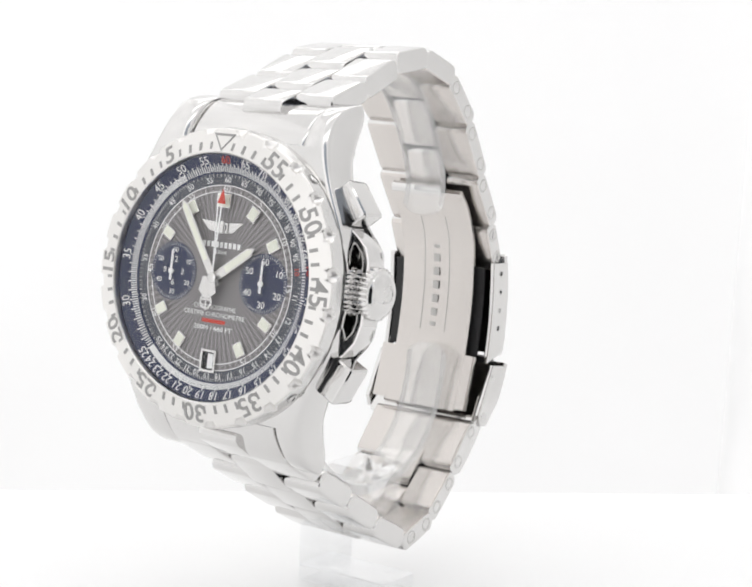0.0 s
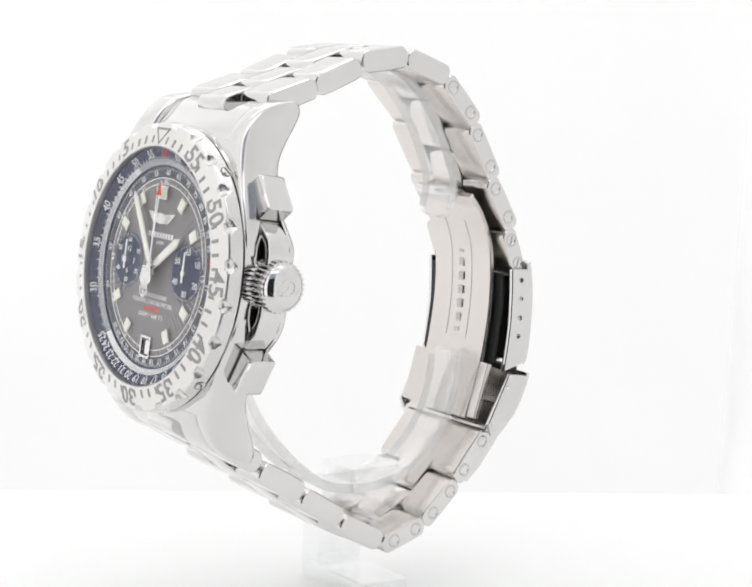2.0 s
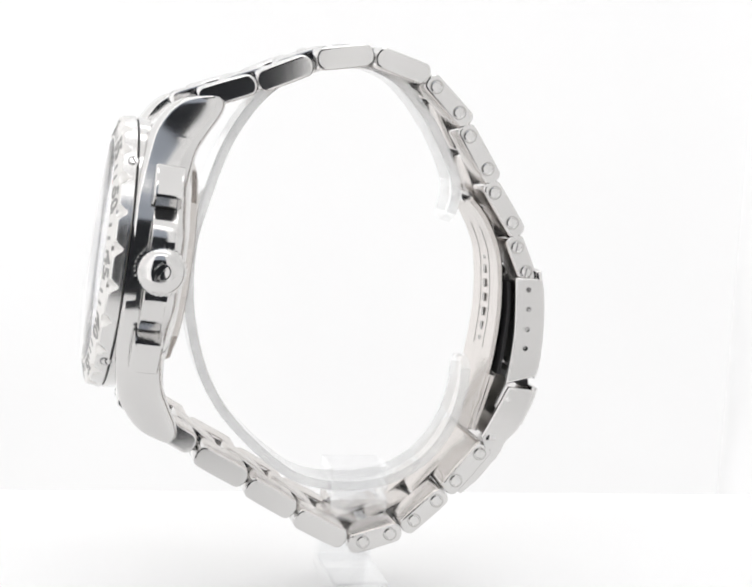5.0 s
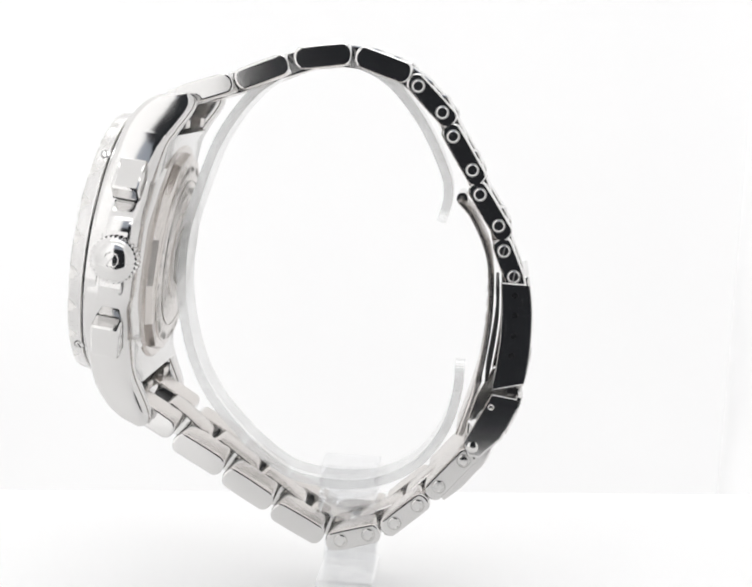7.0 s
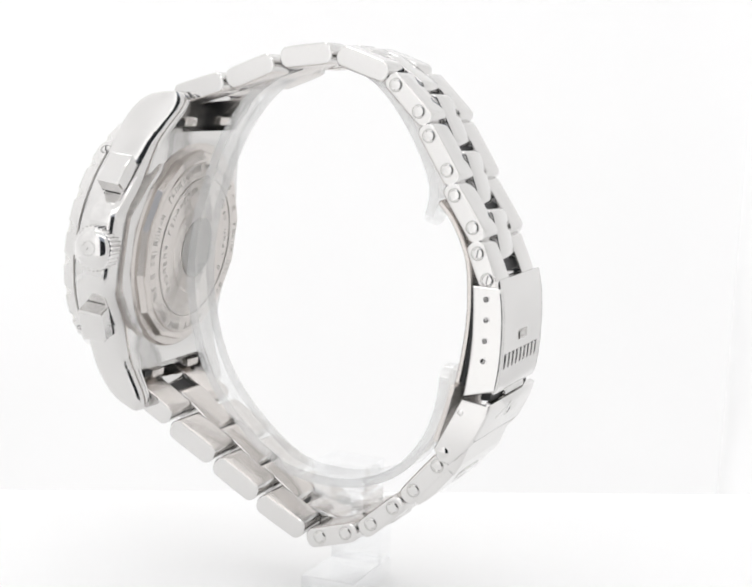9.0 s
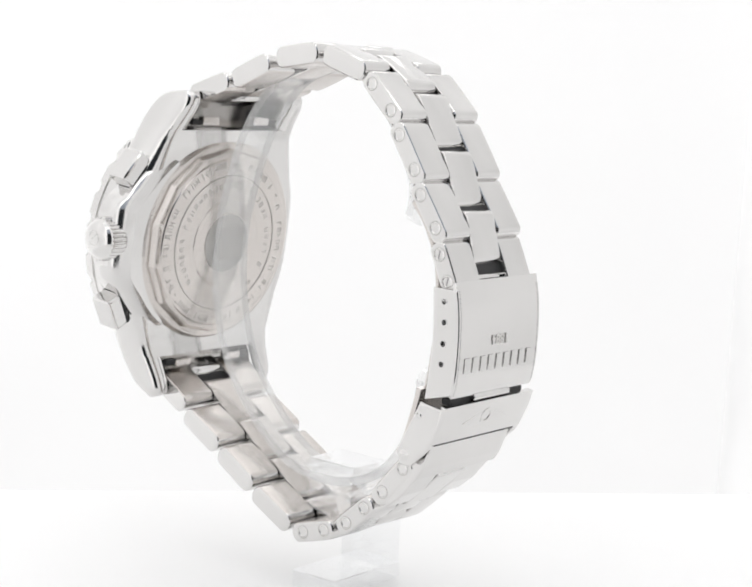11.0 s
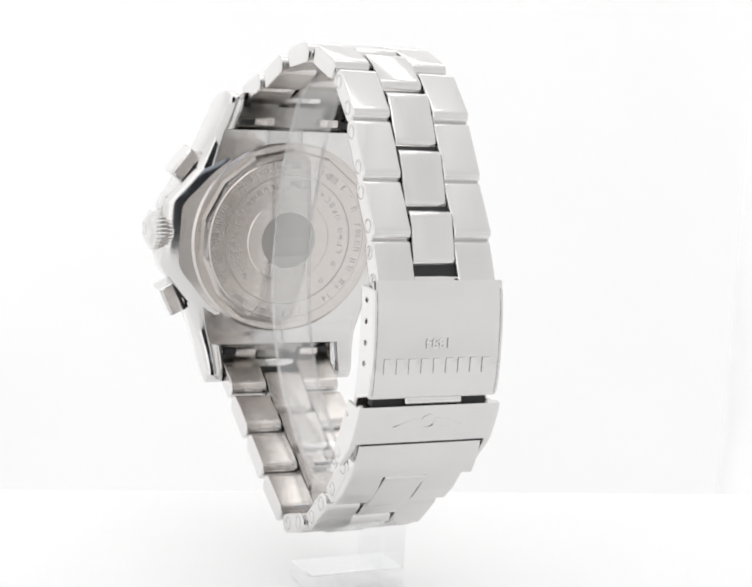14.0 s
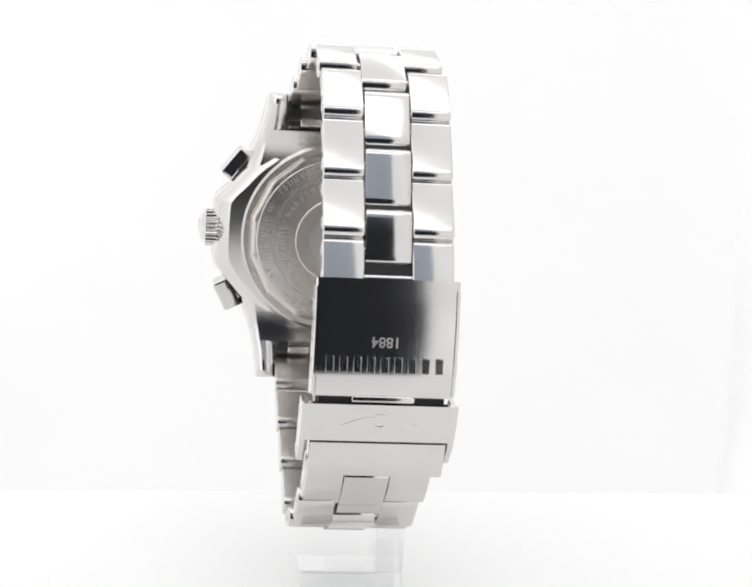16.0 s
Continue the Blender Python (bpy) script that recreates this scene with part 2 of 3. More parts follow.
def tent():
    xw, xe, y0, y1, top, low = -0.175, 0.160, -0.255, 0.42, 0.36, -0.20
    mid, wide = (xw + xe) / 2, xe - xw
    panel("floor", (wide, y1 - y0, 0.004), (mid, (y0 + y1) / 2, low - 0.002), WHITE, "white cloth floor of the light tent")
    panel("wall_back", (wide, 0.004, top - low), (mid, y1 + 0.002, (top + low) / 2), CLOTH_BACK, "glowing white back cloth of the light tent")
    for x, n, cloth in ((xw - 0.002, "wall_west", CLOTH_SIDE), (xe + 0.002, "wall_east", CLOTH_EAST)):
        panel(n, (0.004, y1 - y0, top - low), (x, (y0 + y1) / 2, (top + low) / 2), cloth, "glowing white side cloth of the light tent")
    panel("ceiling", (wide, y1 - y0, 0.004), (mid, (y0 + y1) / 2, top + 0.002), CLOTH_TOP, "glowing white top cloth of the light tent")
    # bright strips under the top cloth
    for y in (-0.20, -0.02, 0.16, 0.34):
        bm = block((280, 54, 8), (mid * 1000, y * 1000, (top - 0.006) * 1000), 1.5)
        bmesh.ops.transform(bm, matrix=Matrix.Scale(MM, 4), verts=bm.verts[:])
        ob = new("strip_light", finish(bm, "strip_light"))
        ob.data.materials.append(LED)
        tagged(ob, "bright white strip light under the tent top", "lamp", "strip lights")
    # unseen front cloth with the opening for the lens; its emission brightens the dial
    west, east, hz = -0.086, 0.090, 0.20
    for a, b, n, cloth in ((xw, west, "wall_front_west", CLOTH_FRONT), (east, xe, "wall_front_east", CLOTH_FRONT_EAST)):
        panel(n, (b - a, 0.004, top - low), ((a + b) / 2, y0 - 0.002, (top + low) / 2), cloth, "glowing white front cloth beside the lens opening")
    # Unseen panel, added so that the links mirror a dim grey blue.
    panel("wall_front_top", (east - west, 0.004, top - hz), ((east + west) / 2, y0 - 0.002, (top + hz) / 2), GREY, "grey blue panel added above the lens opening for reflections")
    # light table under the watch
    bm = prism([(-0.174, -0.13), (0.159, -0.13), (0.159, 0.0921), (-0.174, 0.0322)], -0.020, 0.0, 0.0, 2, axis="z")
    rim = [e for e in bm.edges if all(v.co.z > -0.001 and v.co.y > 0 for v in e.verts)]
    bmesh.ops.bevel(bm, geom=rim, offset=0.004, segments=6, affect="EDGES", profile=0.5)
    ob = new("light_table", finish(bm, "light_table"))
    ob.data.materials.append(TABLE)
    tagged(ob, "white glossy acrylic light table under the stand", "table", kind="structure")


tent()

# ---- the watch ----
watch = tagged(new("wrist_watch"), "steel chronograph wrist watch with grey dial on clear stand", "watch")
CASE = Matrix(((0, 0.107, -0.9943, -46.5), (-1, 0, 0, -2.6), (0, 0.9943, 0.107, -31.7), (0, 0, 0, 1)))


def rounded(y0, y1, n0, n1, u, r, seg=4, back=None):
    """A rounded rectangle across the case at height u."""
    most = min((y1 - y0) / 2.01, (n1 - n0) / 2.01)
    r, back = min(r, most), min(back or r, most)
    pts = []
    for cx, cn, a0, q in ((y1 - r, n1 - r, 0, r), (y0 + r, n1 - r, 90, r), (y0 + back, n0 + back, 180, back), (y1 - back, n0 + back, 270, back)):
        for k in range(seg + 1):
            a = radians(a0 + 90 * k / seg)
            pts.append((cx + q * math.cos(a), u, cn + q * math.sin(a)))
    return pts


FRONT = smooth_line([(0, -3.3), (10, -3.3), (14, -3.7), (17, -4.3), (20, -5.0), (22, -5.8), (24, -7.2), (25.5, -8.6), (26.6, -10.2), (27.3, -12.0), (27.6, -13.3)])
FRONT_UP = smooth_line([(0, -3.3), (10, -3.3), (14, -3.6), (17, -4.0), (20, -4.4), (22, -5.0), (24, -6.1), (25.5, -7.4), (26.6, -9.0), (27.3, -11.3), (27.6, -13.0)])
BACK = smooth_line([(0, -11.2), (12, -11.5), (18, -12.0), (20, -12.7), (22, -13.7), (24, -14.8), (25.5, -15.4), (26.6, -15.5), (27.3, -15.1), (27.6, -14.3)])
SLIM = smooth_line([(0, 22.0), (6, 21.5), (10, 20.2), (14, 18.2), (17, 16.8), (20, 15.8), (23, 15.1), (27.6, 14.5)])
WIDE = smooth_line([(0, 22.2), (6, 21.9), (10, 20.9), (14, 19.3), (17, 17.9), (20, 16.8), (23, 16.0), (27.6, 15.3)])


def case_part():
    body = loft([rounded(-interp(WIDE, abs(u)), interp(SLIM, abs(u)), interp(BACK, abs(u)), interp(FRONT_UP if u > 0 else FRONT, abs(u)), u, interp([(0, 0.6), (12, 0.8), (20.6, 1.2)], abs(u)), back=interp([(0, 5.5), (8, 5.0), (17, 2.4), (20.6, 2.0)], abs(u)))
                 for u in np.linspace(-20.6, 20.6, 43)])
    lugs = []
    for s in (-1, 1):
        for side in (-1, 1):
            secs = []
            for u in np.linspace(20.6, 27.6, 18):
                w = interp(SLIM if side > 0 else WIDE, u)
                lo, hi = (10.9, w) if side > 0 else (-w, -10.9)
                secs.append(rounded(lo, hi, interp(BACK, u), interp(FRONT_UP if s > 0 else FRONT, u), s * u, 1.2, back=interp([(20.6, 2.0), (27.6, 1.6)], u)))
            lugs.append(loft(secs))
    ob = part("case", body, CASE_STEEL, watch, "polished steel case with four broad lugs", CASE)
    for lug in lugs:
        part("lug", lug, CASE_STEEL, ob, "", CASE)
    return ob


case = case_part()


def bezel_part():
    def bite(a, r, h):
        """Twenty-four half-round scoops drilled into the outer edge of the cone, running out down the wall."""
        if r < 21.12 or h < -2.2:
            return r
        k = abs((a / (2 * math.pi) * 24) % 1 - 0.5)
        half = 0.19 * min(1.0, (h + 2.2) / 1.2)
        if k >= half:
            return r
        return r - (r - 21.1) * math.sqrt(1 - (k / half) ** 2) * min(1.0, (h + 2.2) / 1.1)
    prof = [(18.3, -1.6), (18.3, -0.1), (18.5, 0.05), (20.4, -0.44), (21.15, -0.63), (21.5, -0.73), (21.8, -0.8), (21.98, -1.0), (22.02, -1.2), (22.06, -1.4), (22.1, -1.7), (22.14, -2.0),
            (22.18, -2.3), (22.22, -2.5), (22.28, -2.8), (22.28, -3.0), (22.05, -3.15), (19.0, -3.2)]
    bz = part("bezel", lathe(prof, 24 * 26, bite, close=True), SATIN, watch, "satin steel bezel with scalloped rim and engraved numerals", CASE, 32)
    # the wall between the scoops is polished
    bz.data.materials.append(WALL_STEEL)
    axis = (CASE.to_3x3() @ Vector((0, 0, 1))).normalized()
    low, high = CASE @ Vector((0, 0, -3.3)), CASE @ Vector((0, 0, -0.9))
    for f in bz.data.polygons:
        h = (f.center / MM - Vector((0, 0, FLOOR_Z)) - low).dot(axis)
        out = f.center / MM - Vector((0, 0, FLOOR_Z)) - CASE.translation
        out -= axis * out.dot(axis)
        if h < (high - low).dot(axis) and abs(f.normal.dot(axis)) < 0.5 and out.length > 21.9 and f.normal.dot(out.normalized()) > 0.9:
            f.material_index = 1
    # Near-black ring draws the shade of the gap between bezel and case.
    part("bezel_gap_shade", lathe([(21.85, -3.4), (21.85, -3.1)], 96), DARK, bz, "dark ring as shade under the bezel", CASE)
    part("bezel_seat", lathe([(20.0, -6.5), (22.15, -5.2), (22.2, -3.4), (21.0, -3.35)], 120), STEEL, bz, "polished seat of the bezel", CASE)
    cone = Matrix.Rotation(-math.atan2(0.75, 2.9), 4, "X")

    def on_cone(a, r):
        return CASE @ Matrix.Rotation(-a, 4, "Z") @ Matrix.Translation((0, r, 0.05 - (r - 18.5) / 2.9 * 0.75 + 0.01)) @ cone
    for k in range(11):
        m = on_cone(radians(30 * (k + 1)), 19.85)
        part("numeral", move(lettering(str(55 - 5 * k), 3.85, 0.04, 0.06), Matrix.Diagonal((1.04, 1, 1, 1))), ENGRAVED, bz, "", m)
    for k in range(60):
        if k % 5:
            wide = 0.5 if k % 5 in (2, 3) else 0.42
            part("minute_mark", block((wide, 1.15 if k % 5 in (1, 4) else 1.3, 0.06)), ENGRAVED, bz, "", on_cone(radians(6 * k), 19.4))
    tri = join(*[prism(p, -0.03, 0.05, axis="z") for p in (
        [(-2.0, 1.35), (2.0, 1.35), (1.5, 1.0), (-1.5, 1.0)],
        [(-2.0, 1.35), (-1.5, 1.0), (0, -1.0), (0, -1.35)],
        [(2.0, 1.35), (0, -1.35), (0, -1.0), (1.5, 1.0)])])
    part("triangle_mark", tri, ENGRAVED, bz, "", on_cone(0.0, 19.9))
    for deg in (44, 134, 226, 316):
        m = CASE @ Matrix.Rotation(-radians(deg), 4, "Z") @ Matrix.Translation((0, 22.05, -2.6)) @ Matrix.Rotation(radians(-90), 4, "X")
        sc = part("bezel_screw", lathe([(0.75, -0.3), (0.75, 0.22), (0.6, 0.36)], 16), STEEL, bz, "", m)
        # Near-black bar on the head, the slot's shade as colour.
        part("slot", block((1.2, 0.18, 0.06), (0, 0, 0.37)), DARK, sc, "", m @ Matrix.Rotation(radians(25), 4, "Z"))
        part("screw_seat", lathe([(0.75, -0.3), (0.75, 0.2), (0.95, 0.2), (0.95, -0.3)], 20, close=True), ENGRAVED, sc, "", m)
    return bz


bezel_part()


def log_angle(v):
    return 360 * math.log10(v / 60)


def face():
    dial = part("dial", lathe([(15.6, -2.9), (15.6, -2.4)], 120), DIAL, watch, "dark grey sunray dial with white print", CASE)
    rehaut = part("inner_bezel", lathe([(15.4, -2.5), (15.4, -2.25), (18.25, -1.0), (18.25, -2.5)], 120, close=True), NAVY, watch,
                  "navy slide rule ring with white scale", CASE)
    slope = Matrix.Rotation(math.atan2(1.25, 2.85), 4, "X")

    def on_ring(a, r):
        h = -2.25 + (r - 15.4) / 2.85 * 1.25
        return CASE @ Matrix.Rotation(-radians(a), 4, "Z") @ Matrix.Translation((0, r, h + 0.04)) @ slope

    def on_dial(a, r, h=-2.37):
        return CASE @ Matrix.Rotation(-radians(a), 4, "Z") @ Matrix.Translation((0, r, h))

    values = [10, 11, 12, 13, 14, 15, 16, 17, 18, 19, 20, 21, 22, 23, 24, 25, 30, 35, 40, 45, 50, 55, 60, 65, 70, 75, 80, 85, 90, 95]
    for v in values:
        part("scale_numeral", lettering(str(v), 1.75, 0.02), RED if v in (10, 60) else PRINT, rehaut, "", on_ring(log_angle(v), 17.35))
        part("scale_numeral", lettering(str(v), 1.2, 0.02), RED if v in (10, 36) else PRINT, dial, "", on_dial(log_angle(v), 14.5))
    ticks, inner = [], []
    steps = [10 + 0.1 * k for k in range(150)] + [25 + 0.25 * k for k in range(100)] + [50 + 0.5 * k for k in range(100)]
    for i, v in enumerate(steps):
        long = abs(v - round(v)) < 1e-6
        ln = 1.35 if long else 0.95
        ticks.append(move(block((0.17, ln, 0.02)), Matrix.Rotation(-radians(log_angle(v)), 4, "Z") @ Matrix.Translation((0, 15.6 + ln / 2, -2.25 + (0.2 + ln / 2) / 2.85 * 1.25 + 0.04)) @ slope))
        if i % 2 == 0:
            inner.append(move(block((0.08, 0.45, 0.02)), Matrix.Rotation(-radians(log_angle(v)), 4, "Z") @ Matrix.Translation((0, 15.15, -2.38))))
    tagged(part("scale_ticks", join(*ticks), PRINT, rehaut, "fine white slide rule graduations", CASE), kind="stuff")
    part("scale_band", lathe([(13.75, -2.42), (13.75, -2.39), (15.4, -2.39), (15.4, -2.42)], 120, close=True), GREYBLUE, dial, "grey blue scale band", CASE)
    tagged(part("scale_ticks", join(*inner), PRINT, dial, "fine white graduations", CASE), kind="stuff")
    for r in (12.75, 13.7):
        part("ring_line", lathe([(r - 0.07, -2.4), (r - 0.07, -2.37), (r + 0.07, -2.37), (r + 0.07, -2.4)], 120, close=True), PRINT, dial, "", CASE)
    for k in range(12):
        part("minute_numeral", lettering(str(5 * k or 60), 1.4, 0.02), PRINT, dial, "", on_dial(30 * k, 13.2, -2.34))
    seconds = [move(block((0.07, 0.35, 0.02)), Matrix.Rotation(-radians(6 * k), 4, "Z") @ Matrix.Translation((0, 12.95, -2.38))) for k in range(60) if k % 5]
    part("second_marks", join(*seconds), PRINT, dial, "", CASE)
    # applied hour markers
    for k in range(12):
        if k in (3, 6, 9):
            continue
        w = 2.6 if k == 0 else 1.75
        mk = part("hour_marker", block((w, 2.15, 0.55), bevel=0.08), STEEL, dial, "applied steel hour marker with cream lume", on_dial(30 * k, 11.45, -2.15))
        part("lume", block((w - 0.35, 1.8, 0.1), bevel=0.03), LUME, mk, "", on_dial(30 * k, 11.45, -1.84))
    # counters
    for s, kind in ((-1, "small seconds"), (1, "minute counter")):
        c = Matrix.Translation((s * 8.55, 0.1, 0))
        sub = part("subdial", lathe([(4.4, -2.42), (4.4, -2.33), (4.1, -2.36), (0.2, -2.38), (0.2, -2.42)], 64, close=True), NAVY, dial, "recessed navy " + kind + " with white numerals", CASE @ c)
        for k in range(6):
            m = CASE @ c @ Matrix.Translation((3.15 * math.sin(radians(60 * k)), 3.15 * math.cos(radians(60 * k)), -2.33))
            part("counter_numeral", lettering(str(10 * k or 60), 1.45 if s > 0 else 1.1, 0.02), PRINT, sub, "", m)
        if s < 0:
            for k, v in enumerate((12, 3, 6, 9)):
                m = CASE @ c @ Matrix.Translation((1.75 * math.sin(radians(90 * k)), 1.75 * math.cos(radians(90 * k)), -2.34))
                part("counter_numeral", lettering(str(v), 1.25, 0.02), PRINT, sub, "", m)
        marks = [move(block((0.07, 0.42 if k % 5 else 0.6, 0.02)), Matrix.Rotation(-radians(6 * k), 4, "Z") @ Matrix.Translation((0, 4.05, -2.33))) for k in range(60)]
        part("counter_marks", join(*marks), PRINT, sub, "", CASE @ c)
        h = join(prism([(-0.22, -1.4), (0.22, -1.4), (0.16, 3.2), (-0.16, 3.2)], -1.75, -1.65, axis="z"), move(lathe([(0.45, -1.8), (0.45, -1.6)], 24), Matrix()))
        part("counter_pointer", h, PRINT, sub, "white counter pointer", CASE @ c)
    # date window
    fr = [block((2.9, 0.38, 0.3), (0, y, 0)) for y in (-1.5, 1.5)] + [block((0.38, 2.62, 0.3), (x, 0, 0)) for x in (-1.26, 1.26)]
    dm = CASE @ Matrix.Translation((0.05, -12.35, -2.2))
    dw = part("date_window", join(*fr), STEEL, dial, "framed date window", dm)
    part("date_opening", block((2.14, 2.62, 0.1), (0, 0, -0.12)), DARK, dw, "", dm)
    part("date_disc", block((1.0, 2.2, 0.04), (0.35, 0, -0.04)), PRINT, dw, "", dm)
    # print: readable lines, and plain bars where the maker's name stands
    for text, y, size, mat in (("CHRONOGRAPHE", -4.45, 0.98, PRINT), ("CERTIFIE CHRONOMETRE", -5.5, 0.98, PRINT), ("200M / 660 FT", -7.55, 0.98, PRINT), ("1884", 3.75, 0.85, PRINT)):
        bm = lettering(text, size, 0.02)
        wide = {"CHRONOGRAPHE": 8.0, "CERTIFIE CHRONOMETRE": 11.5, "200M / 660 FT": 7.2, "1884": 2.0}[text]
        xs = [v.co.x for v in bm.verts]
        part("print_line", move(bm, Matrix.Diagonal((wide / (max(xs) - min(xs)), 1, 1, 1))), mat, dial, "", CASE @ Matrix.Translation((0.1, y, -2.36)))
    part("print_bar", block((4.4, 0.55, 0.04)), RED, dial, "", CASE @ Matrix.Translation((0.1, -6.45, -2.37)))
    name = [block((0.55, 0.85, 0.04), (-3.3 + 0.82 * k, 0, 0)) for k in range(9)]
    part("print_bar", join(*name), PRINT, dial, "row of plain bars", CASE @ Matrix.Translation((0.1, 4.9, -2.37)))
    wing = join(prism([(-0.4, -0.9), (-2.2, -0.7), (-4.1, 1.0), (-1.2, 0.8), (-0.4, 0.6)], 0, 0.3, 0.08, 1, "z"),
                prism([(0.4, -0.9), (0.4, 0.6), (1.2, 0.8), (4.1, 1.0), (2.2, -0.7)], 0, 0.3, 0.08, 1, "z"),
                lathe([(0.95, 0), (0.95, 0.3), (0.8, 0.4)], 24))
    part("emblem", wing, STEEL, dial, "applied winged emblem", CASE @ Matrix.Translation((-0.1, 7.5, -2.4)))
    return dial


dial = face()


def pointer(name, poly, lo, hi, angle, mat, label, extra=None):
    m = CASE @ Matrix.Rotation(-radians(angle), 4, "Z")
    p = part(name, prism(poly, lo, hi, 0.03, 1, "z"), mat, watch, label, m)
    if extra:
        for n, q, a, b, mt in extra:
            part(n, prism(q, a, b, 0, 1, "z"), mt, p, "", m)
    return p


pointer("minute_hand", [(-0.5, -1.5), (0.5, -1.5), (0.62, 1.5), (0.62, 12.0), (0, 13.3), (-0.62, 12.0), (-0.62, 1.5)], -1.35, -1.22, -34, SATIN,
        "steel minute hand with cream lume", [("lume", [(-0.42, 3.0), (0.42, 3.0), (0.42, 11.9), (0, 12.7), (-0.42, 11.9)], -1.21, -1.18, LUME)])
pointer("hour_hand", [(-0.5, -1.5), (0.5, -1.5), (0.72, 1.5), (0.72, 7.4), (0, 8.6), (-0.72, 7.4), (-0.72, 1.5)], -1.62, -1.49, 54, SATIN,
        "steel hour hand with cream lume", [("lume", [(-0.5, 2.4), (0.5, 2.4), (0.5, 7.3), (0, 8.1), (-0.5, 7.3)], -1.48, -1.45, LUME)])
sweep = pointer("chronograph_hand", [(-0.18, -3.0), (0.18, -3.0), (0.13, 13.2), (-0.13, 13.2)], -1.0, -0.92, 2.3, PRINT, "thin white sweep hand with red arrow tip",
                [("arrow_tip", [(-0.75, 11.0), (0.75, 11.0), (0, 13.2)], -0.91, -0.86, RED)])
pointer("split_hand", [(-0.16, -3.0), (0.16, -3.0), (0.13, 12.2), (-0.13, 12.2)], -1.14, -1.08, -2.2, PRINT, "thin white split seconds hand")
anchor = join(move(prism([(-1.7, -0.6), (0, -1.9), (1.7, -0.6), (1.1, 1.6), (-1.1, 1.6)], 0, 0.12, 0.03, 1, "z"), Matrix.Translation((0, -1.5, -1.02))),
              move(lathe([(1.15, 0), (1.15, 0.14), (0.85, 0.14), (0.85, 0)], 32, close=True), Matrix.Translation((0, -3.6, -0.98))),
              move(block((0.25, 2.6, 0.12)), Matrix.Translation((0, -3.6, -0.92))), move(block((2.0, 0.25, 0.12)), Matrix.Translation((0, -3.3, -0.92))))
part("counterweight", anchor, STEEL, sweep, "polished emblem counterweight", CASE @ Matrix.Translation((-0.5, 0, 0)))
part("cannon_pinion", lathe([(0.75, -2.4), (0.75, -0.9), (0.5, -0.8)], 32), STEEL, watch, "", CASE)
glass = part("crystal", lathe([(0.5, -0.75), (18.2, -0.75), (18.28, -0.5), (18.22, 0.25), (17.9, 0.55), (17.4, 0.7), (10, 0.86), (0.5, 0.92)], 120), CRYSTAL, watch, "clear raised sapphire crystal", CASE)
glass.visible_shadow = False


